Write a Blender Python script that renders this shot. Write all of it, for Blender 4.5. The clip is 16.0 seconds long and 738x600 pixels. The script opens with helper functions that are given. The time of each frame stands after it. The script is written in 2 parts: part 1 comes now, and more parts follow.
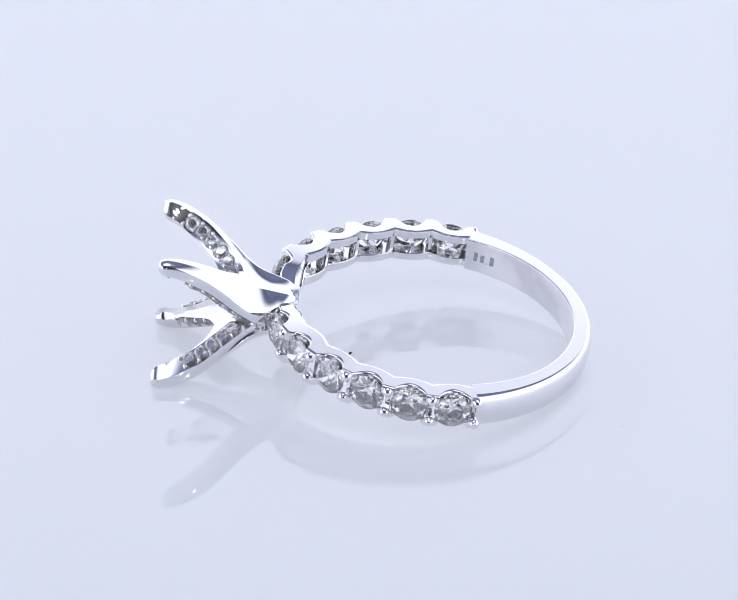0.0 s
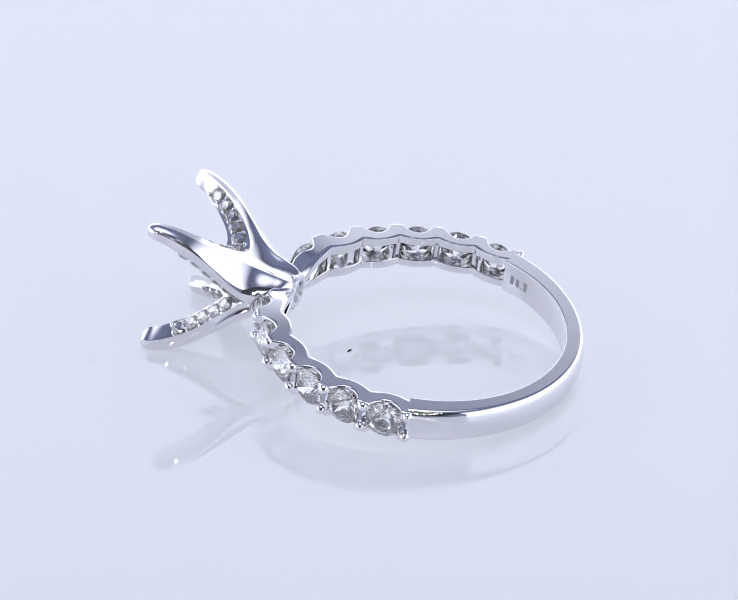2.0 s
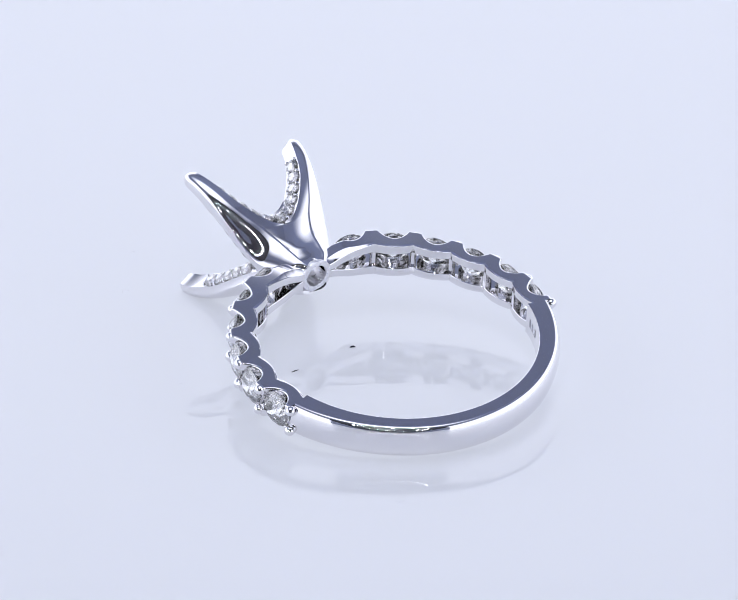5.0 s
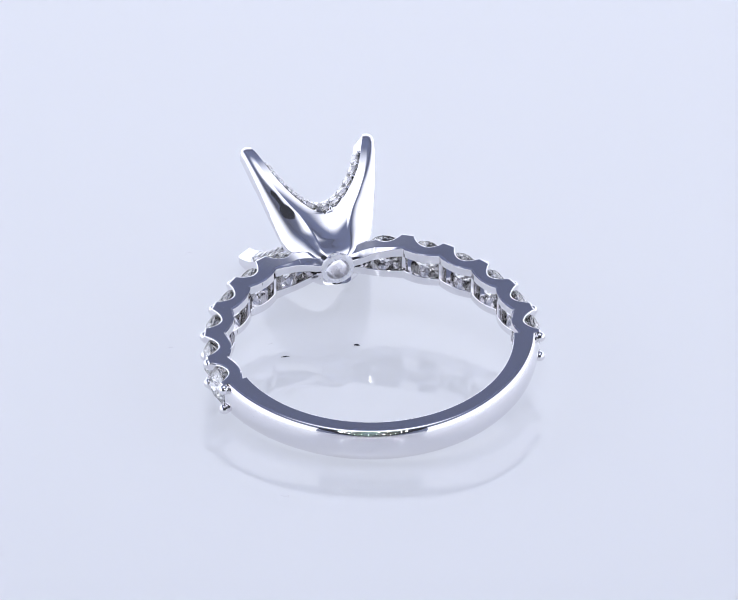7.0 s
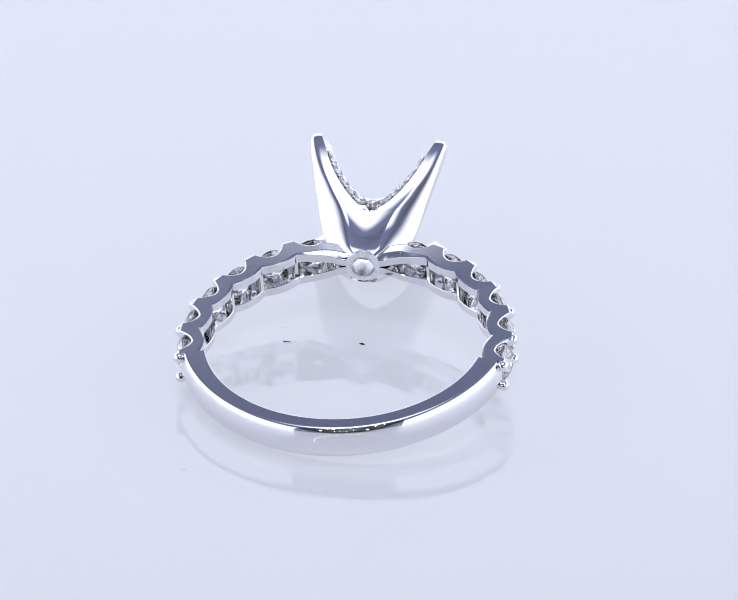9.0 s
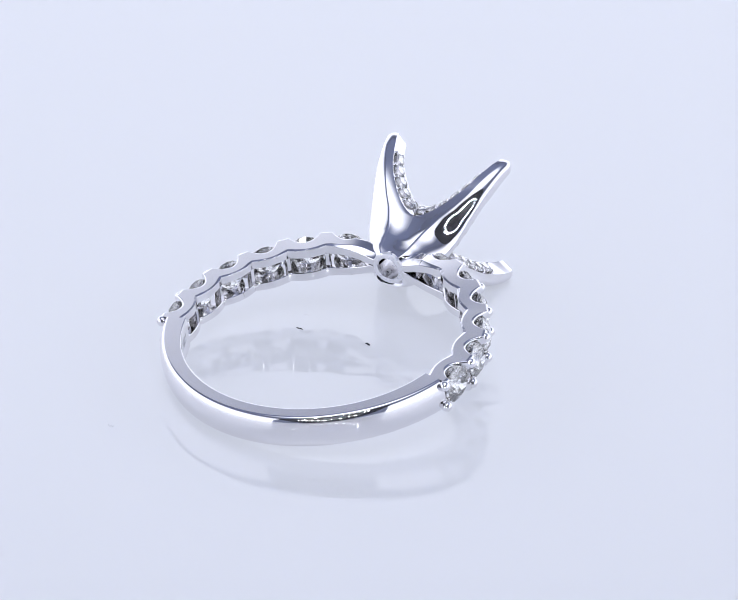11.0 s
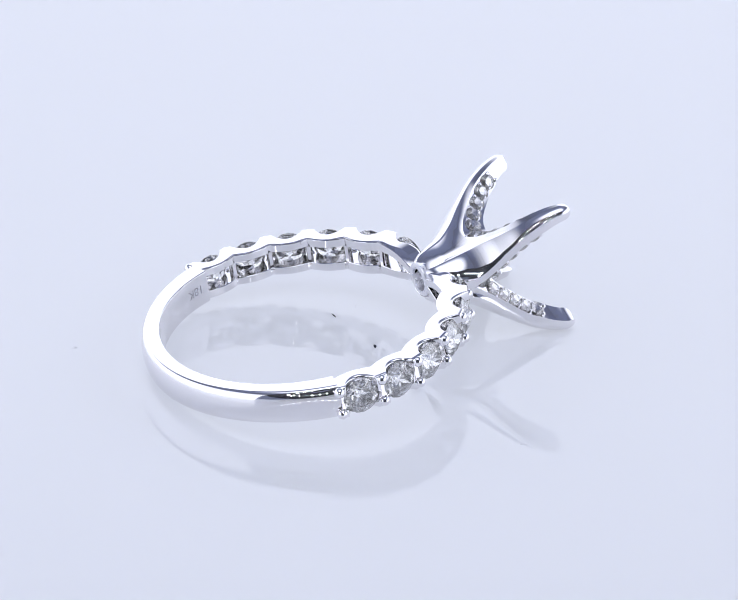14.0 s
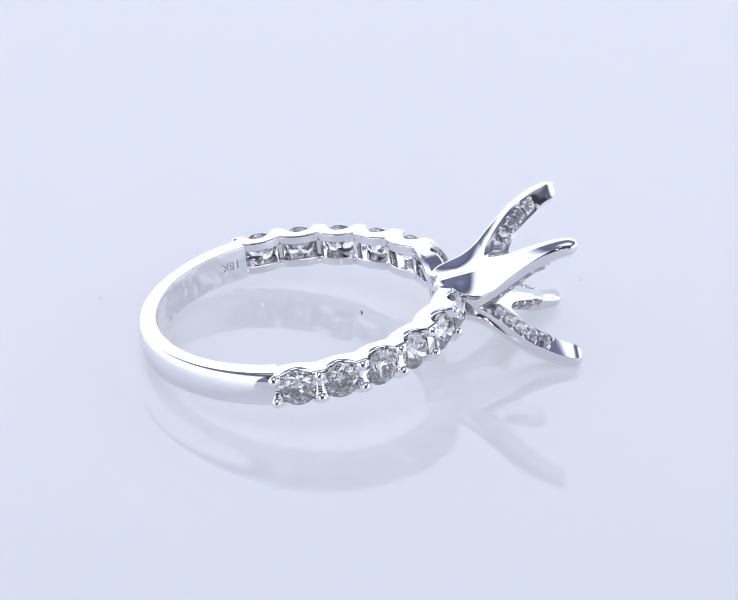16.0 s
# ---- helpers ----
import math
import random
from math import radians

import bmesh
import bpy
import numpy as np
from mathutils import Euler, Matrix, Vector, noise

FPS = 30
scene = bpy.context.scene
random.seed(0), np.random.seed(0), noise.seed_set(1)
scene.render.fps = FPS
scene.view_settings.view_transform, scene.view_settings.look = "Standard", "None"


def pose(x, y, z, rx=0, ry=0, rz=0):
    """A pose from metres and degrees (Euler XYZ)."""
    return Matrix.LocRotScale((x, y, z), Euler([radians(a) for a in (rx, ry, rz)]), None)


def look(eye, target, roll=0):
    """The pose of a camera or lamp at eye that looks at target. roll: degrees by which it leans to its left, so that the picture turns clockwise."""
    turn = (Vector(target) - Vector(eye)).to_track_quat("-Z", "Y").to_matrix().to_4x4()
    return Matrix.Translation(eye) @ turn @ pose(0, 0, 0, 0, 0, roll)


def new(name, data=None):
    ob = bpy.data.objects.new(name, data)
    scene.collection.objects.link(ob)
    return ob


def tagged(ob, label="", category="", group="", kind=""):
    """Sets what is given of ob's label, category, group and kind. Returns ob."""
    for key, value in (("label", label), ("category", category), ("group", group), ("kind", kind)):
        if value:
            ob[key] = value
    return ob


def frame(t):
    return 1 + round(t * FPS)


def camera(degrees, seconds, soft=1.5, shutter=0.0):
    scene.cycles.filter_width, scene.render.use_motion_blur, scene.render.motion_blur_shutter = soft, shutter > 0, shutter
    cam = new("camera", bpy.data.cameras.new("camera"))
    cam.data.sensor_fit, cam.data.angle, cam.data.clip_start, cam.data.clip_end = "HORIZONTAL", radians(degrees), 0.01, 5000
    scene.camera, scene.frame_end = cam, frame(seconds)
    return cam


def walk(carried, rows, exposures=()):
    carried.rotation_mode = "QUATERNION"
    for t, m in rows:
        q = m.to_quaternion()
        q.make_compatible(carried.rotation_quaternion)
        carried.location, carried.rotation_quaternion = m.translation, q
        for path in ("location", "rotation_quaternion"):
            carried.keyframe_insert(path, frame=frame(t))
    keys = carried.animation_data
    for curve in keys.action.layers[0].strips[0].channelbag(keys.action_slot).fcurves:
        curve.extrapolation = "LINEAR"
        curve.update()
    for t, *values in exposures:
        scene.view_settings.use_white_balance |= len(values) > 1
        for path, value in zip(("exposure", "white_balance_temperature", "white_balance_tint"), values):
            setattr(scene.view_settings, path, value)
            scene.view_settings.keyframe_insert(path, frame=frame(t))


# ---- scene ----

import itertools

MM = 0.001
SECONDS = 16.0

# ---------------------------------------------------------------- camera
cam = camera(9.0, SECONDS, soft=0.9)
EYE, AIM = Vector((0.0, -0.24898, 0.14095)), Vector((0.00023, 0.00154, 0.00276))
STAND = look(EYE, AIM, 0.78)
walk(cam, [(0, STAND), (SECONDS, STAND)])


def turn_at(t):
    """Degrees by which the turntable stands turned at t seconds (0 at 8 s)."""
    u = (t - 8) / 8
    return -(87.439 * u - 0.156 * u * u - 1.632 * u ** 3)


# ---------------------------------------------------------------- light
world = bpy.data.worlds.new("world")
scene.world = world
world.use_nodes = True
world.node_tree.nodes["Background"].inputs[0].default_value = (0.5, 0.55, 0.7, 1)
world.node_tree.nodes["Background"].inputs[1].default_value = 0.15
scene.view_settings.exposure = 0.0
BACK_PANEL, SIDE_PANEL, ROOF_PANEL, PLATE_FILL_GLOW, LED = 1.38, 1.36, 1.58, 0.390, 80.0


# ---------------------------------------------------------------- materials
def material(name):
    m = bpy.data.materials.new(name)
    m.use_nodes = True
    return m, m.node_tree.nodes, m.node_tree.links, m.node_tree.nodes["Principled BSDF"]


def noise_node(nodes, links, scale, detail=3.0, rough=0.5):
    co = nodes.new("ShaderNodeTexCoord")
    n = nodes.new("ShaderNodeTexNoise")
    n.inputs["Scale"].default_value, n.inputs["Detail"].default_value, n.inputs["Roughness"].default_value = scale, detail, rough
    links.new(co.outputs["Object"], n.inputs["Vector"])
    return n


def ramp(nodes, links, source, a, b, lo=0.35, hi=0.65):
    r = nodes.new("ShaderNodeMapRange")
    r.inputs["From Min"].default_value, r.inputs["From Max"].default_value = lo, hi
    r.inputs["To Min"].default_value, r.inputs["To Max"].default_value = a, b
    links.new(source, r.inputs["Value"])
    return r.outputs[0]


def tint(nodes, links, source, a, b):
    mix = nodes.new("ShaderNodeMix")
    mix.data_type = "RGBA"
    mix.inputs["A"].default_value, mix.inputs["B"].default_value = (*a, 1), (*b, 1)
    links.new(source, mix.inputs["Factor"])
    return mix.outputs["Result"]


def bump(nodes, links, bsdf, source, strength, distance):
    b = nodes.new("ShaderNodeBump")
    b.inputs["Strength"].default_value, b.inputs["Distance"].default_value = strength, distance
    links.new(source, b.inputs["Height"])
    links.new(b.outputs[0], bsdf.inputs["Normal"])


def metal_material(name, colour, rough):
    m, nodes, links, p = material(name)
    p.inputs["Metallic"].default_value = 1.0
    soft, fine = noise_node(nodes, links, 300, 2), noise_node(nodes, links, 6000, 3)
    links.new(tint(nodes, links, soft.outputs["Fac"], [c * 0.97 for c in colour], colour), p.inputs["Base Color"])
    links.new(ramp(nodes, links, fine.outputs["Fac"], rough * 0.7, rough * 1.4), p.inputs["Roughness"])
    bump(nodes, links, p, soft.outputs["Fac"], 0.25, 0.00001)
    return m


def plain_material(name, colour, rough, scale=400, spread=0.06, spec=0.5, relief=0.0):
    m, nodes, links, p = material(name)
    n = noise_node(nodes, links, scale, 4)
    links.new(tint(nodes, links, n.outputs["Fac"], [c * (1 - spread) for c in colour], colour), p.inputs["Base Color"])
    p.inputs["Roughness"].default_value = rough
    p.inputs["Specular IOR Level"].default_value = spec
    if relief:
        bump(nodes, links, p, n.outputs["Fac"], 0.3, relief)
    return m


def glow_material(name, colour, strength, fade=None, flat=False):
    """A lit diffuser. fade: the heights (or, for a flat one, the distances from its middle) between which its glow dies down."""
    m, nodes, links, p = material(name)
    p.inputs["Base Color"].default_value = (0.08, 0.11, 0.23, 1)
    p.inputs["Roughness"].default_value = 0.7
    p.inputs["Emission Color"].default_value = (*colour, 1)
    p.inputs["Emission Strength"].default_value = strength
    if fade:
        co = nodes.new("ShaderNodeTexCoord")
        split = nodes.new("ShaderNodeSeparateXYZ")
        links.new(co.outputs["Object"], split.inputs[0])
        source = split.outputs["Z"]
        if flat:
            cut = nodes.new("ShaderNodeVectorMath")
            cut.operation = "LENGTH"
            links.new(co.outputs["Object"], cut.inputs[0])
            source = cut.outputs["Value"]
        r = nodes.new("ShaderNodeMapRange")
        r.interpolation_type = "SMOOTHSTEP"
        r.inputs["From Min"].default_value, r.inputs["From Max"].default_value = fade
        r.inputs["To Min"].default_value, r.inputs["To Max"].default_value = strength, strength * 0.07
        links.new(source, r.inputs["Value"])
        links.new(r.outputs[0], p.inputs["Emission Strength"])
    return m


def diamond_material(name, colour, clear):
    m, nodes, links, p = material(name)
    p.inputs["Base Color"].default_value = (*colour, 1)
    p.inputs["Roughness"].default_value = 0.0
    p.inputs["IOR"].default_value = 2.42
    p.inputs["Transmission Weight"].default_value = clear
    return m


GOLD = metal_material("polished_white_gold", (0.86, 0.85, 0.87), 0.05)
GOLD_INNER = metal_material("satin_white_gold", (0.88, 0.88, 0.92), 0.34)
DIAMOND = diamond_material("diamond", (1.0, 1.0, 1.0), 0.95)
MELEE = diamond_material("melee_diamond", (1.0, 1.0, 1.0), 0.88)
ENGRAVED = plain_material("engraved_metal", (0.36, 0.36, 0.42), 0.5)
# Glow added to the plate to thin its shadows; no lamp lies beneath.
ACRYLIC = plain_material("glossy_white_acrylic_fill_glow", (0.385, 0.40, 0.465), 0.008, 18, 0.02, 0.6)
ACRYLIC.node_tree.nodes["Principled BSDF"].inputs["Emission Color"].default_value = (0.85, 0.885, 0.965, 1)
ACRYLIC.node_tree.nodes["Principled BSDF"].inputs["Emission Strength"].default_value = PLATE_FILL_GLOW
BOX_WHITE = plain_material("white_box_lining", (0.72, 0.75, 0.84), 0.7, 12, 0.04)
BOX_GREY = plain_material("grey_reflection_sheet", (0.20, 0.22, 0.30), 0.7, 12, 0.10)
BLACK = plain_material("black_lamp_housing", (0.012, 0.012, 0.018), 0.45, 60, 0.3)
DUST_DARK = plain_material("dark_dust", (0.03, 0.03, 0.05), 0.9, 3000, 0.4)
DUST_PALE = plain_material("pale_lint", (0.74, 0.76, 0.86), 0.8, 3000, 0.3)
PANEL_BACK = glow_material("back_diffuser", (0.93, 0.95, 1.0), BACK_PANEL, (-0.02, 0.165))
PANEL_SIDE = glow_material("side_diffuser", (0.93, 0.95, 1.0), SIDE_PANEL, (-0.01, 0.185))
PANEL_ROOF = glow_material("roof_diffuser", (0.93, 0.95, 1.0), ROOF_PANEL, (0.10, 0.30), True)
LED_GLOW = glow_material("led_glow", (0.95, 0.97, 1.0), LED)


# ---------------------------------------------------------------- mesh helpers
def mesh_of(name, verts, faces, mat, sharp=32, smooth=True):
    me = bpy.data.meshes.new(name)
    me.from_pydata([tuple(v) for v in verts], [], faces)
    bm = bmesh.new()
    bm.from_mesh(me)
    bmesh.ops.remove_doubles(bm, verts=bm.verts, dist=1e-7)
    bmesh.ops.recalc_face_normals(bm, faces=bm.faces)
    for f in bm.faces:
        f.smooth = smooth
    bm.to_mesh(me)
    bm.free()
    me.materials.append(mat)
    if smooth:
        me.set_sharp_from_angle(angle=radians(sharp))
    return me


def put(name, me, parent=None, m=None, label=""):
    ob = new(name, me)
    if parent is not None:
        ob.parent = parent
    if m is not None:
        ob.matrix_basis = m
    return tagged(ob, label)


def box_mesh(name, sx, sy, sz, mat, bevel=0.0):
    bm = bmesh.new()
    bmesh.ops.create_cube(bm, size=1)
    bmesh.ops.scale(bm, verts=bm.verts, vec=(sx, sy, sz))
    if bevel:
        bmesh.ops.bevel(bm, geom=bm.edges[:], offset=bevel, segments=2, affect="EDGES", profile=0.5)
    me = bpy.data.meshes.new(name)
    bm.to_mesh(me)
    bm.free()
    me.materials.append(mat)
    return me


def lathe(name, profile, mat, steps=96, sharp=32):
    """Profile: radius, height pairs from one pole or edge to the other."""
    verts, faces = [], []
    for i in range(steps):
        a = 2 * math.pi * i / steps
        verts += [(r * math.cos(a), r * math.sin(a), z) for r, z in profile]
    n = len(profile)
    for i in range(steps):
        j = (i + 1) % steps
        for k in range(n - 1):
            faces.append((i * n + k, j * n + k, j * n + k + 1, i * n + k + 1))
    return mesh_of(name, verts, faces, mat, sharp)


def loft(name, rings, mat, closed_ends=True, cyclic=False, sharp=32):
    """Skin over rings of equal length; every ring is a closed outline."""
    n = len(rings[0])
    verts = [v for ring in rings for v in ring]
    faces = []
    pairs = list(zip(range(len(rings) - 1), range(1, len(rings)))) + ([(len(rings) - 1, 0)] if cyclic else [])
    for i, j in pairs:
        for k in range(n):
            q = (k + 1) % n
            faces.append((i * n + k, i * n + q, j * n + q, j * n + k))
    if closed_ends and not cyclic:
        faces.append(tuple(range(n)))
        faces.append(tuple((len(rings) - 1) * n + k for k in range(n)))
    return mesh_of(name, verts, faces, mat, sharp)


def brilliant(name, diameter, mat):
    """A round brilliant, table towards +z, girdle at z = 0."""
    r = diameter / 2
    pts = []
    for k in range(8):
        a, b = math.pi / 4 * k, math.pi / 4 * (k + 0.5)
        pts.append((0.56 * math.cos(a), 0.56 * math.sin(a), 0.33))
        pts.append((0.79 * math.cos(b), 0.79 * math.sin(b), 0.185))
        pts.append((0.30 * math.cos(b), 0.30 * math.sin(b), -0.635))
        pts.append((0.68 * math.cos(a), 0.68 * math.sin(a), -0.30))
    for k in range(16):
        a = math.pi / 8 * k
        pts += [(math.cos(a), math.sin(a), 0.025), (math.cos(a), math.sin(a), -0.025)]
    pts.append((0, 0, -0.87))
    bm = bmesh.new()
    for p in pts:
        bm.verts.new(Vector(p) * r)
    bmesh.ops.convex_hull(bm, input=bm.verts)
    bmesh.ops.recalc_face_normals(bm, faces=bm.faces)
    me = bpy.data.meshes.new(name)
    bm.to_mesh(me)
    bm.free()
    me.materials.append(mat)
    return me


def ball_mesh(name, r, mat, u=14, v=9, stretch=1.0):
    bm = bmesh.new()
    bmesh.ops.create_uvsphere(bm, u_segments=u, v_segments=v, radius=r)
    bmesh.ops.scale(bm, verts=bm.verts, vec=(1, 1, stretch))
    for f in bm.faces:
        f.smooth = True
    me = bpy.data.meshes.new(name)
    bm.to_mesh(me)
    bm.free()
    me.materials.append(mat)
    return me


def lerp_rows(rows, x):
    """Smooth value from (x, value) rows."""
    xs, ys = [r[0] for r in rows], [r[1] for r in rows]
    if x <= xs[0]:
        return ys[0]
    if x >= xs[-1]:
        return ys[-1]
    d = [(ys[i + 1] - ys[i]) / (xs[i + 1] - xs[i]) for i in range(len(xs) - 1)]
    m = [d[0]] + [(d[i - 1] + d[i]) / 2 for i in range(1, len(d))] + [d[-1]]
    i = max(k for k in range(len(xs) - 1) if xs[k] <= x)
    h = xs[i + 1] - xs[i]
    t = (x - xs[i]) / h
    return (ys[i] * (1 + 2 * t) * (1 - t) ** 2 + h * m[i] * t * (1 - t) ** 2
            + ys[i + 1] * t * t * (3 - 2 * t) + h * m[i + 1] * t * t * (t - 1))


# ---------------------------------------------------------------- the light box
def build_box():
    floor = put("floor", box_mesh("floor", 0.74, 1.0, 0.01, BOX_WHITE), m=pose(0, -0.02, -0.025))
    tagged(floor, "white lined floor of a small photo light box", "floor", kind="structure")
    back = put("wall_back", box_mesh("wall_back", 0.74, 0.01, 0.50, PANEL_BACK), m=pose(0, 0.40, 0.23))
    tagged(back, "white back diffuser of the light box, brightest below", "wall", kind="structure")
    for name, x in (("wall_west", -0.36), ("wall_east", 0.36)):
        w = put(name, box_mesh(name, 0.01, 0.90, 0.50, PANEL_SIDE), m=pose(x, -0.055, 0.23))
        tagged(w, "white side diffuser of the light box, brightest below", "wall", kind="structure")
    # Added out of view: its grey only sets what metal and stones mirror.
    front = put("wall_front", box_mesh("wall_front", 0.74, 0.01, 0.5, BOX_GREY), m=pose(0, -0.51, 0.23))
    tagged(front, "unseen grey sheet added behind the lens to tone reflections in the ring", "wall", kind="structure")
    roof = put("ceiling", box_mesh("ceiling", 0.74, 1.0, 0.01, PANEL_ROOF), m=pose(0, -0.10, 0.486))
    tagged(roof, "white ceiling diffuser of the light box, brightest in the middle", "ceiling", kind="structure")


def build_led_lamp():
    """A ring of small lights round the lens."""
    lamp = tagged(new("ring_lamp"), "black round ring lamp with small white lights round the lens", "lamp")
    ahead = (AIM - EYE).normalized()
    lamp.matrix_basis = look(EYE - ahead * 0.034, AIM) @ pose(0, 0, 0, 180, 0, 0)
    put("housing", lathe("housing", [(0.035, 0.0), (0.177, 0.0), (0.180, 0.003), (0.180, 0.022), (0.035, 0.022), (0.035, 0.0)], BLACK), lamp)
    bulb = ball_mesh("bulb", 0.0031, LED_GLOW, 10, 6)
    for k in range(26):
        a = 2 * math.pi * k / 26
        put("bulb", bulb, lamp, pose(0.102 * math.cos(a), 0.102 * math.sin(a), 0.0235))


# ---------------------------------------------------------------- turntable
def build_turntable():
    table = tagged(new("turntable"), "round glossy white acrylic turntable plate", "turntable")
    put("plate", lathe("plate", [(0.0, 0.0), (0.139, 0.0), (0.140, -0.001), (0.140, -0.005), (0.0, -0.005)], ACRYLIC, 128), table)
    put("foot", lathe("foot", [(0.0, -0.0052), (0.09, -0.0052), (0.09, -0.0198), (0.0, -0.0198)], BOX_WHITE, 64), table)
    return table


def lint(name, points, thick, mat, label):
    """A tiny fibre on the plate, along points in millimetres."""
    rings = []
    for i, (x, y) in enumerate(points):
        a, b = points[max(i - 1, 0)], points[min(i + 1, len(points) - 1)]
        d = Vector((b[0] - a[0], b[1] - a[1], 0)).normalized()
        s = d.cross(Vector((0, 0, 1)))
        w = thick * (0.5 if i in (0, len(points) - 1) else 1.0)
        ring = []
        for k in range(6):
            g = math.pi / 3 * k
            ring.append((Vector((x, y, 0.55 * w)) + s * (w * math.cos(g)) + Vector((0, 0, 0.5 * w * math.sin(g)))) * MM)
        rings.append(ring)
    ob = new(name, loft(name, rings, mat, sharp=60))
    return tagged(ob, label, "dust", "dust on the plate")


def build_dust():
    return [
        lint("dust_speck", [(-0.50, 0.89), (-0.38, 0.87), (-0.26, 0.83), (-0.16, 0.79)], 0.09, DUST_DARK, "tiny black dust speck on the white plate"),
        lint("dust_speck", [(-5.13, 0.15), (-4.96, 0.15), (-4.78, 0.18), (-4.62, 0.17)], 0.05, DUST_DARK, "tiny black dust speck on the white plate"),
        lint("lint_fibre", [(-8.95, 14.05), (-8.80, 14.32), (-8.58, 14.38), (-8.44, 14.18), (-8.50, 13.95)], 0.02, DUST_PALE, "tiny pale curled fibre on the white plate"),
        lint("lint_fibre", [(-5.95, 18.40), (-5.75, 18.52), (-5.55, 18.35)], 0.02, DUST_PALE, "tiny pale fibre on the white plate"),
        lint("lint_fibre", [(-11.85, 2.32), (-11.6, 2.5), (-11.4, 2.38)], 0.02, DUST_PALE, "tiny pale fibre on the white plate"),
        lint("lint_fibre", [(13.75, 3.75), (13.95, 3.98), (13.85, 4.25)], 0.02, DUST_PALE, "tiny pale fibre on the white plate"),
        lint("lint_fibre", [(-7.9, -15.75), (-7.65, -16.0), (-7.42, -15.85), (-7.5, -16.3)], 0.02, DUST_PALE, "tiny pale fibre on the white plate"),
        lint("lint_fibre", [(-5.65, 1.80), (-5.45, 1.95), (-5.30, 1.82)], 0.02, DUST_PALE, "tiny pale fibre on the white plate"),
    ]


# ---------------------------------------------------------------- the ring, in millimetres of its own frame:
# +y towards the head, z along the finger, centre of the band at 0
R_IN, HALF = 8.45, 1.06
STEP, GAP_LAST = 15.43, 104.27
GAPS = [GAP_LAST - STEP * (6 - i) for i in range(7)]
STONES = [(GAPS[i] + GAPS[i + 1]) / 2 for i in range(6)]
R_BEAD, Z_BEAD, STONE_D = 10.02, 0.72, 2.24


def polar(side, psi, r, z):
    a = radians(psi)
    return Vector((side * r * math.sin(a), r * math.cos(a), z)) * MM


def shank_outer(psi):
    return 9.67 + 0.32 * max(0.0, (146 - psi) / 42) ** 1.6 if psi < 146 else 9.67


def build_shank(ring):
    """The plain back of the band, from the last beads of one arm to those of the other."""
    rings = []
    for i in range(97):
        psi = GAP_LAST + (360 - 2 * GAP_LAST) * i / 96
        away = min(psi, 360 - psi)
        ro, a = shank_outer(away), radians(psi)
        half = [(R_IN + 0.50, HALF), (R_IN + 0.10, HALF), (R_IN + 0.06, HALF), (R_IN + 0.025, HALF - 0.008), (R_IN + 0.008, HALF - 0.025), (R_IN, HALF - 0.06), (R_IN, HALF - 0.10), (R_IN, HALF - 0.5)]
        face = [(ro - z * z / 4.8, z) for z in (0.0, 0.16, 0.32, 0.48, 0.62, 0.74)]
        edge = face[-1][0]
        face += [(edge - 0.030, 0.81), (edge - 0.062, 0.885), (edge - 0.105, 0.955), (edge - 0.16, 1.012), (edge - 0.22, HALF - 0.012), (edge - 0.27, HALF), (edge - 0.31, HALF)]
        up = face[1:] + half
        outline = [face[0]] + up + [(r, -z) for r, z in up[::-1]]
        rings.append([(r * math.sin(a) * MM, r * math.cos(a) * MM, z * MM) for r, z in outline])
    put("shank", loft("shank", rings, GOLD, sharp=60), ring, label="plain polished white gold back of the band")


def swell(psi):
    """The shoulders grow a little towards the head."""
    t = min(1.0, max(0.0, (62 - psi) / 40))
    return 0.27 * t * t * (3 - 2 * t)


def rail_edges(psi):
    """Inner and outer radius of the scalloped rail at an angle from the head: round bites for the stones, blunt teeth between."""
    phase = (psi - GAPS[0]) / STEP
    c = phase - math.floor(phase) - 0.5
    r_in = R_IN + 0.32 - 0.32 * math.cos(math.pi * c) ** 0.8
    bite = max(0.0, 1 - (abs(c) / 0.36) ** 2) ** 0.8
    r_out = 10.12 - 0.84 * bite + swell(psi)
    if psi < GAPS[1]:
        t = min(1.0, max(0.0, (psi - 6) / (GAPS[1] - 6)))
        r_in = 8.36 + 0.41 * t ** 1.6
    if psi < GAPS[0] + 4:
        r_out = min(r_out, 9.10 + 0.36 * min(1.0, max(0.0, (psi - 5) / (GAPS[0] - 5))) + swell(psi))
    return r_in, r_out


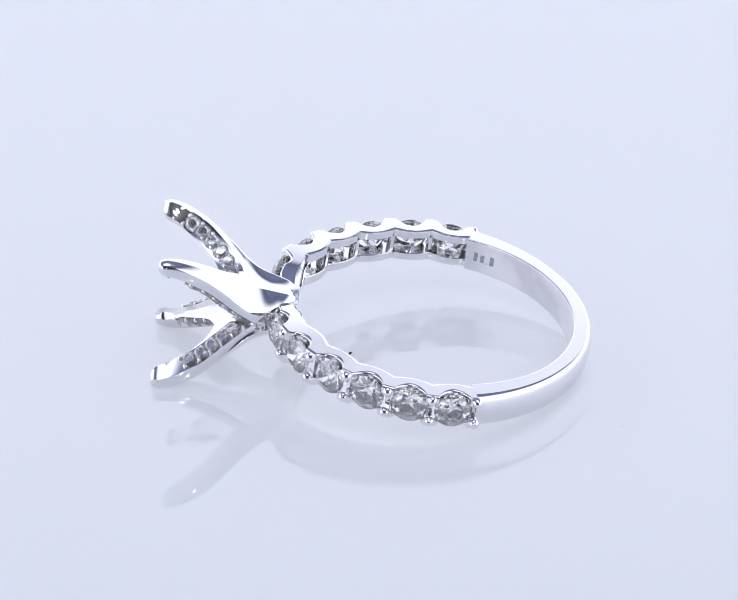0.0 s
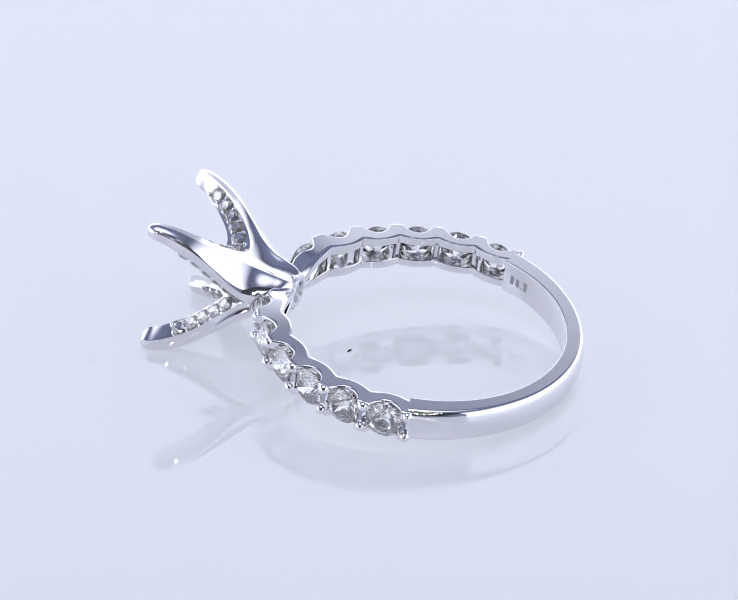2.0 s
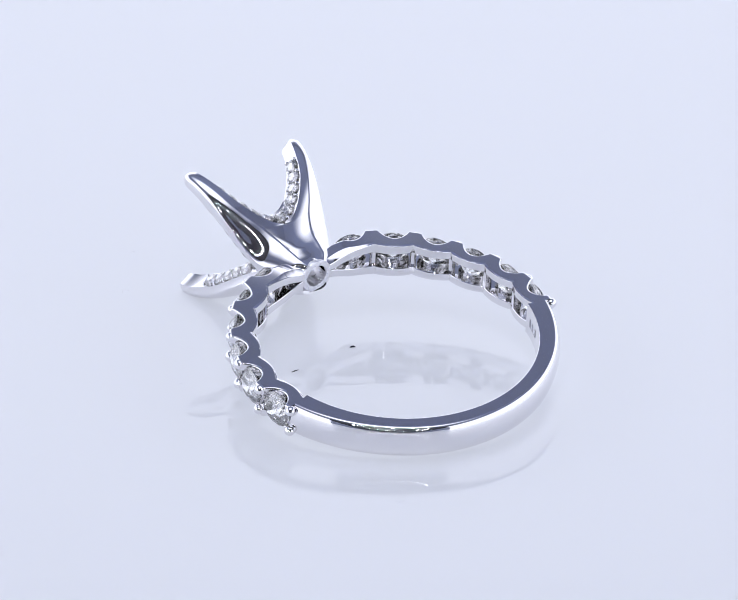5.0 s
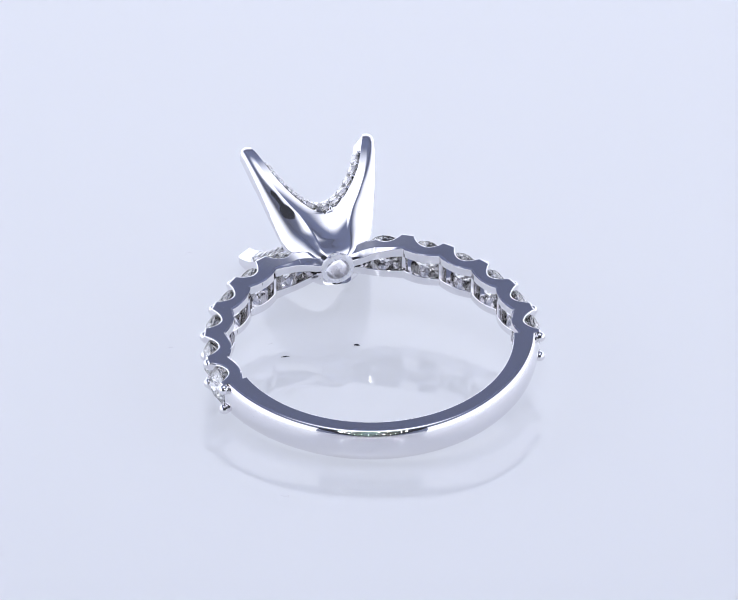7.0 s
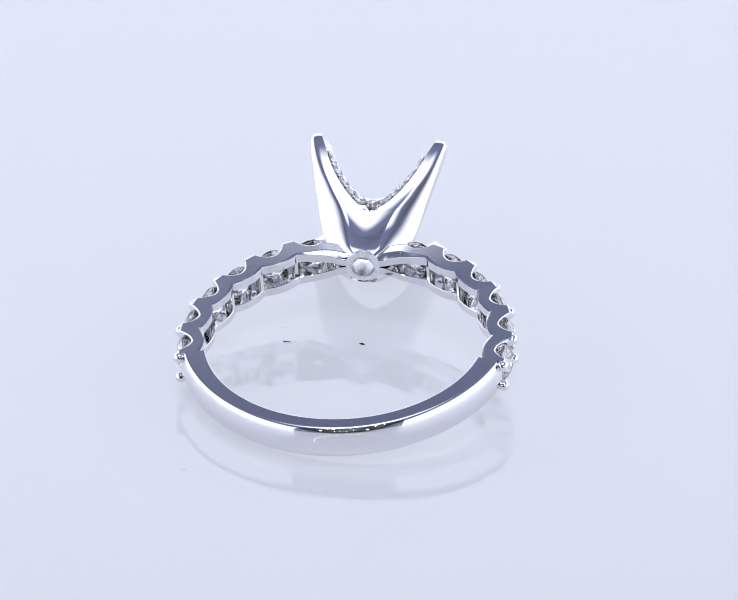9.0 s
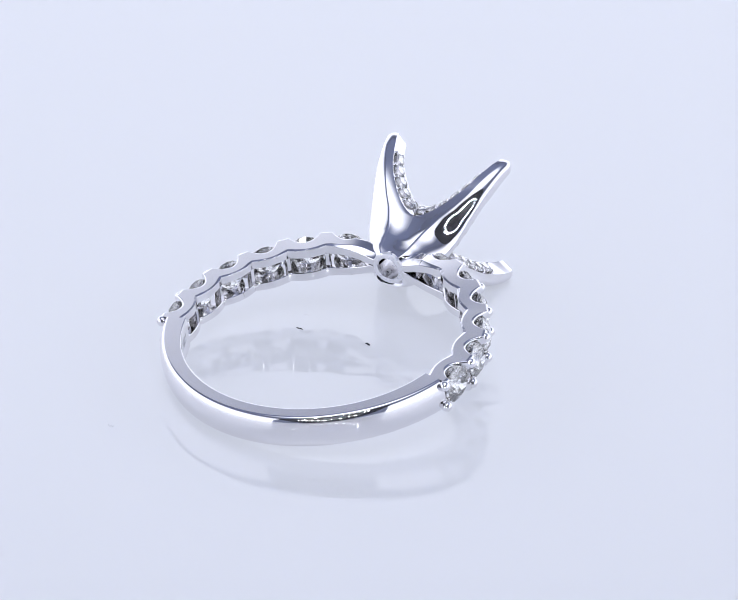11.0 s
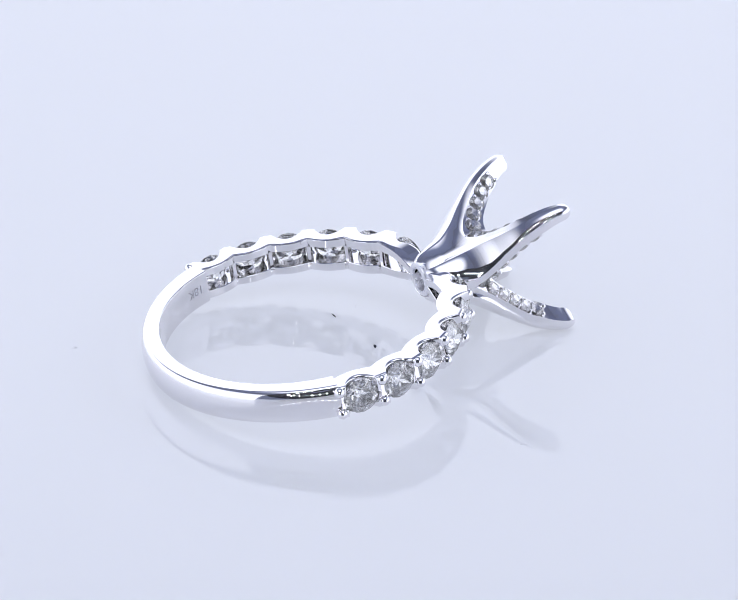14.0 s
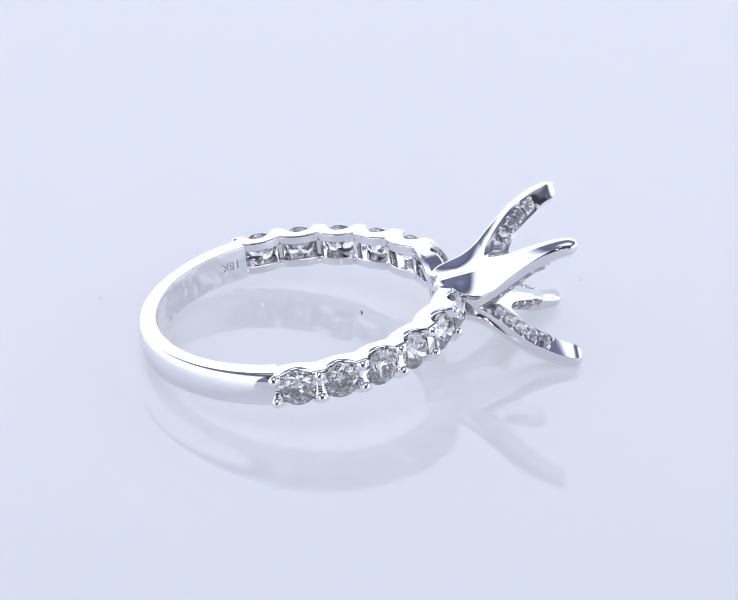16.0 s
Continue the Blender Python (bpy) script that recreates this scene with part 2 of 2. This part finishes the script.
def build_rail(ring, side, up):
    """One scalloped rail of an arm; the stones sit between the upper and the lower one."""
    rings = []
    a, b = 0.03, GAP_LAST + 0.05
    for i in range(701):
        psi = a + (b - a) * i / 700
        r0, r1 = rail_edges(psi)
        low = lerp_rows([(5, 0.02), (9, 0.05), (13, 0.24), (20, 0.46), (30, 0.52), (110, 0.52)], psi)
        top = lerp_rows([(3, 0.72), (7, 0.76), (11, 0.92), (16, 1.08), (22, 1.13), (60, 1.09), (90, HALF), (110, HALF)], psi)
        low = max(low, math.sqrt(max(0.0, 0.66 - (8.6 * math.sin(radians(psi))) ** 2)))
        top = max(top, low + 0.14)
        drop = 0.28 * min(1.0, max(0.0, (GAPS[1] - 1 - psi) / 17)) ** 0.9
        lip = max(low + 0.09, top - 0.02 - drop)
        w = r1 - r0
        f = 0.10 + 0.20 * min(1.0, drop / 0.2)
        outline = [(r0 + 0.03, low), (r0, low + 0.03), (r0, lip - 0.07), (r0, lip - 0.04), (r0 + 0.012, lip - 0.012), (r0 + 0.04, lip), (r0 + 0.06, lip + 0.06 * drop), (r0 + f * w - 0.03, top - 0.012),
                   (r0 + f * w + 0.02, top), (r0 + f * w + 0.05, top), (r1 - 0.21, top), (r1 - 0.17, top), (r1 - 0.11, top - 0.015), (r1 - 0.06, top - 0.045), (r1 - 0.02, top - 0.095), (r1, top - 0.16), (r1, low + 0.03), (r1 - 0.03, low)]
        rings.append([polar(side, psi, r, up * z) for r, z in outline])
    put("rail", loft("rail", rings, GOLD, sharp=42), ring)


def build_arms(ring):
    stone = brilliant("diamond", STONE_D * MM, DIAMOND)
    bead = ball_mesh("bead", 0.33 * MM, GOLD, 16, 10, 1.05)
    for side in (-1, 1):
        for up in (-1, 1):
            build_rail(ring, side, up)
        for psi in STONES:
            p = polar(side, psi, 9.76 + swell(psi), 0)
            out = Vector((side * math.sin(radians(psi)), math.cos(radians(psi)), 0))
            m = Matrix.Translation(p) @ out.to_track_quat("Z", "Y").to_matrix().to_4x4() @ pose(0, 0, 0, 0, 0, random.uniform(0, 360))
            put("diamond", stone, ring, m)
        for i, psi in enumerate(GAPS):
            out = Vector((side * math.sin(radians(psi)), math.cos(radians(psi)), 0))
            turn = out.to_track_quat("Z", "Y").to_matrix().to_4x4()
            for up in (-1, 1):
                if i:
                    put("bead", bead, ring, Matrix.Translation(polar(side, psi, R_BEAD + swell(psi), up * Z_BEAD)) @ turn)
            rings = []
            for r, w in ((8.92, 0.10), (9.0, 0.16), (9.25, 0.20), (9.5, 0.16), (9.6, 0.10)):
                dp = math.degrees(w / r)
                rings.append([polar(side, psi - dp, r, -0.72), polar(side, psi + dp, r, -0.72),
                              polar(side, psi + dp, r, 0.72), polar(side, psi - dp, r, 0.72)])
            put("post", loft("post", rings, GOLD, sharp=50), ring)


# the head: four claws, the corners of a flaring square cup; turned, lowered and sheared to fit the camera's view
FX = [(8.4, 0.80), (8.8, 1.34), (9.3, 1.80), (10.4, 2.55), (12.2, 3.25), (14.4, 3.92), (16.9, 4.42)]
FZ = [(8.4, 0.98), (8.8, 1.20), (9.5, 1.40), (10.8, 1.76), (12.4, 2.68), (14.2, 3.72), (15.6, 4.22), (16.9, 4.38)]
Y_BASE, Y_TIP, SADDLE_TOP, SADDLE_SIDE = 8.46, 16.27, 11.75, 10.9
HEAD_POSE = Matrix(((1, 0, 0.049, 0), (0, 1, 0.05, 0), (-0.049, -0.023, 1, (-0.20 + 0.023 * 8.6) * MM), (0, 0, 0, 1)))
WALL = 1.12
RIB = [(8.4, 0.26), (9.0, 0.66), (9.5, 1.00), (10.5, 1.48), (11.5, 1.42), (12.5, 1.06), (13.5, 0.76), (14.5, 0.62), (15.5, 0.56), (16.9, 0.54)]
BEVEL = 0.90


def slope(rows, y):
    return (lerp_rows(rows, y + 0.05) - lerp_rows(rows, y - 0.05)) / 0.1


def claw_gap(y, edge, saddle):
    """Half the opening between two claws at height y."""
    if y <= saddle:
        return 0.0
    t = min((y - saddle) / (0.58 * (Y_TIP - saddle)), 1.0)
    return (edge - 1.30 + 0.22 * t * t + 0.34 * max(0.0, (y - 14.4) / 2.0)) * (1 - (1 - t) ** 2) ** 0.52


def lift(y, saddle):
    """How far the inner edge of an opening stands above its outer edge: the edge is bevelled, so that its stones look outwards."""
    if y < saddle:
        t = max(0.0, (y - saddle + 2.2) / 2.2)
        return BEVEL * t * t * (3 - 2 * t)
    return BEVEL * (1 - (y - saddle) / (Y_TIP - saddle))


def inner_gap(y, edge, saddle):
    return 0.84 * claw_gap(y, edge, saddle + BEVEL)


def inward(rows, y, thick):
    """Step from the outer face to the inner one, square to the wall: across and up."""
    k = slope(rows, y)
    n = math.hypot(1, k)
    return thick / n, thick * k / n


def trough(t):
    """The face sinks between two claws: 1 in its middle, 0 at the ridge."""
    return 1 - t * t


def claw_section(y):
    """Outline of the claw in the quarter x > 0, z > 0 that starts at height y."""
    fx, fz = lerp_rows(FX, y), lerp_rows(FZ, y)
    gx, gz = claw_gap(y, fx, SADDLE_TOP), claw_gap(y, fz, SADDLE_SIDE)
    yx, yz = y + lift(y, SADDLE_TOP), y + lift(y, SADDLE_SIDE)
    qx, qz = inner_gap(yx, lerp_rows(FX, yx), SADDLE_TOP), inner_gap(yz, lerp_rows(FZ, yz), SADDLE_SIDE)
    thick = min(WALL, 0.10 + 0.50 * (y - Y_BASE)) - 0.36 * max(0.0, min(1.0, (y - 14.4) / 2.0))
    hollow, dish, n = 0.24 * min(1.0, (y - Y_BASE) / 1.6), 0.14 * min(1.0, (y - Y_BASE) / 1.6), 12
    rc = min(lerp_rows(RIB, y), 0.86 * fx)
    rz = min(0.75 * rc, 0.8 * fz)
    ends = max(0.0, min(1.0, (Y_TIP - y) / 1.5))
    out = []
    for i in range(n):
        t = i / n
        dip = hollow * trough(t) * max(0.0, 1 - gx / 2.6)
        out.append((gx + (fx - rc - gx) * t, y, fz - dip))
    bend = 1.45 - 0.5 * min(1.0, max(0.0, (y - 13.0) / 2.5))
    for a in (90, 79, 68, 57, 46, 35, 24, 12, 0):
        ca, sa = max(0.0, math.cos(radians(a))) ** bend, math.sin(radians(a)) ** bend
        out.append((fx - rc + rc * ca, y, fz - rz + rz * sa))
    for i in range(n - 1, -1, -1):
        t = i / n
        dip = dish * trough(t) * max(0.0, 1 - gz / 3.2)
        out.append((fx - dip, y, gz + (fz - rz - gz) * t))
    (ax, ay), (bz, by) = inward(FX, y, thick), inward(FZ, y, thick)
    ay, by = max(0.0, ay) * ends, max(0.0, by) * ends
    hx, hz = dish * max(0.0, 1 - gz / 3.2), hollow * max(0.0, 1 - gx / 2.6)
    xs, zs = lerp_rows(FX, yz) - ax, lerp_rows(FZ, yx) - bz
    ym = (yx + yz) / 2
    xm, zm = lerp_rows(FX, ym) - ax, lerp_rows(FZ, ym) - bz
    side, front = Vector((xs, yz + ay, min(qz, zm))), Vector((min(qx, xm), yx + by, zs))
    foot = Vector((fx - hx, y, gz))
    for t in (0.08, 0.92):
        out.append(foot.lerp(side, t) - Vector((0, 0.03, 0)))
    out.append(side)
    out.append((xm, ym + (ay + by) / 2, zm))
    out.append(front)
    foot = Vector((gx, y, fz - hz))
    for t in (0.92, 0.08):
        out.append(foot.lerp(front, t) - Vector((0, 0.03, 0)))
    return out


def build_head(ring):
    near = (0.002, 0.012, 0.035, 0.07, 0.12, 0.18, 0.26, 0.36, 0.48, 0.62)
    heights = {round(Y_BASE + (Y_TIP - Y_BASE) * i / 54, 4) for i in range(55)}
    heights |= {round(at + d, 4) for at in (SADDLE_TOP, SADDLE_SIDE) for d in near}
    rings = []
    for y in sorted(heights):
        rings.append([Vector(p) * MM for p in claw_section(y)])
    last = [Vector(p) for p in claw_section(Y_TIP)]
    mid = sum(last, Vector()) / len(last)
    for grow, dy in ((0.96, 0.13), (0.88, 0.28), (0.74, 0.42), (0.54, 0.52), (0.30, 0.57)):
        rings.append([(mid + (p - mid) * grow + Vector((0, dy, 0))) * MM for p in last])
    me = loft("claw", rings, GOLD, sharp=42)
    melee = brilliant("melee_diamond", 1.0 * MM, MELEE)
    grain = ball_mesh("grain_setting", 0.155 * MM, GOLD, 8, 5)
    for sx, sz in itertools.product((1, -1), (1, -1)):
        claw = me.copy()
        claw.transform(HEAD_POSE @ Matrix.Diagonal((sx, 1, sz, 1)))
        if sx * sz < 0:
            claw.flip_normals()
        ob = put("claw", claw, ring, label="polished white gold claw with tiny diamonds along its edge")
        build_pave(ob, melee, grain, sx, sz)
    bore = lathe("collar", [(r * MM, z * MM) for r, z in ((0.72, -0.22), (0.735, -0.255), (0.78, -0.265), (1.00, -0.25), (1.06, -0.22), (1.08, -0.15), (1.02, 0.05), (0.84, 0.40), (0.80, 1.20), (0.72, 1.20), (0.72, -0.22))], GOLD_INNER, 48)
    put("collar", bore, ring, pose(0, 8.55 * MM, 0.0, -90, 0, 0))


def build_pave(claw, melee, grain, sx, sz):
    """Tiny brilliants set in the edge of the claw on both of its openings."""
    for top in (True, False):
        edge, other, saddle = (FX, FZ, SADDLE_TOP) if top else (FZ, FX, SADDLE_SIDE)

        def lay(v):
            q = Vector((sx * v.x, v.y, sz * v.z)) if top else Vector((sx * v.z, v.y, sz * v.x))
            return (HEAD_POSE @ (q * MM))
        path, y = [], saddle + 0.001
        while y < 14.9:
            g = claw_gap(y, lerp_rows(edge, y), saddle)
            f = lerp_rows(other, y)
            a, b = inward(other, y, WALL)
            yq = y + lift(y, saddle)
            sink = 0.24 * max(0.0, 1 - g / 2.6) if top else 0.14 * max(0.0, 1 - g / 3.2)
            path.append((Vector((g, y, f - sink)), Vector((inner_gap(yq, lerp_rows(edge, yq), saddle), yq + max(b, 0.0), lerp_rows(other, yq) - a))))
            y += 0.02
        first = (sx if top else sz) > 0
        run, want, made = 0.0, 0.03 if first else 0.80, 0
        for (p0, q0), (p1, q1) in zip(path, path[1:]):
            c0, c1 = (p0 + q0) / 2, (p1 + q1) / 2
            run += (c1 - c0).length
            if run >= want and made < 7:
                d, w = (c1 - c0).normalized(), (q0 - p0).normalized()
                n = d.cross(w).normalized()
                if n.y < 0:
                    n = -n
                nn = (lay(c0 + n) - lay(c0)).normalized()
                put("melee_diamond", melee, claw, Matrix.Translation(lay(c0 + n * 0.05)) @ nn.to_track_quat("Z", "Y").to_matrix().to_4x4())
                for s in (-1, 1):
                    put("grain_setting", grain, claw, Matrix.Translation(lay(c0 + d * 0.44 + w * (0.34 * s) + n * 0.02)))
                want += 0.82
                made += 1


def build_marks(ring):
    """The engraved hallmark and the maker's mark, as flat grey shapes laid just over the inner face of the band."""
    text = bpy.data.curves.new("hallmark", "FONT")
    text.body, text.size, text.align_x, text.align_y = "18K", 1.0, "CENTER", "CENTER"
    holder = new("hallmark", text)
    bpy.context.view_layer.update()
    flat = holder.to_mesh()
    verts, faces = [v.co.copy() for v in flat.vertices], [tuple(p.vertices) for p in flat.polygons]
    holder.to_mesh_clear()
    bpy.data.objects.remove(holder)
    out = []
    for v in verts:
        psi = 111.5 + math.degrees(v.x * 0.80 / R_IN)
        out.append(polar(-1, psi, R_IN - 0.006, -v.y * 0.80 + 0.1))
    put("hallmark", mesh_of("hallmark", out, faces, ENGRAVED, smooth=False), ring, label="engraved hallmark letters")
    bars = [(-0.50, 0.0, 0.26, 0.60), (-0.14, -0.04, 0.26, 0.52), (0.12, -0.27, 0.07, 0.08), (0.40, 0.0, 0.28, 0.60)]
    for x, z, w, h in bars:
        rows = [polar(1, 112.6 + math.degrees((x * 1.2 + dx * w * 0.5) / R_IN), R_IN - 0.006, z + dz * h / 2) for dx, dz in ((-1, -1), (1, -1), (1, 1), (-1, 1))]
        put("maker_mark", mesh_of("maker_mark", rows, [(0, 1, 2, 3)], ENGRAVED, smooth=False), ring)


RING_POSE = Matrix.Translation(Vector((-0.328, -4.185, 2.60)) * MM) @ pose(0, 0, 0, 7.30, -3.13, 3.96)


def build_ring():
    ring = tagged(new("engagement_ring"), "polished white gold ring with empty four claw head and diamond shoulders", "ring")
    build_shank(ring)
    build_arms(ring)
    build_head(ring)
    build_marks(ring)
    return ring


build_box()
build_led_lamp()
turntable = build_turntable()
dust = build_dust()
ring = build_ring()


def motions():
    times = [0.5 * i for i in range(33)]
    walk(turntable, [(t, pose(0, 0, 0, 0, 0, turn_at(t))) for t in times])
    for speck in dust:
        walk(speck, [(t, pose(0, 0, 0, 0, 0, turn_at(t))) for t in times])
    walk(ring, [(t, pose(0, 0, 0, 0, 0, turn_at(t)) @ RING_POSE) for t in times])


motions()
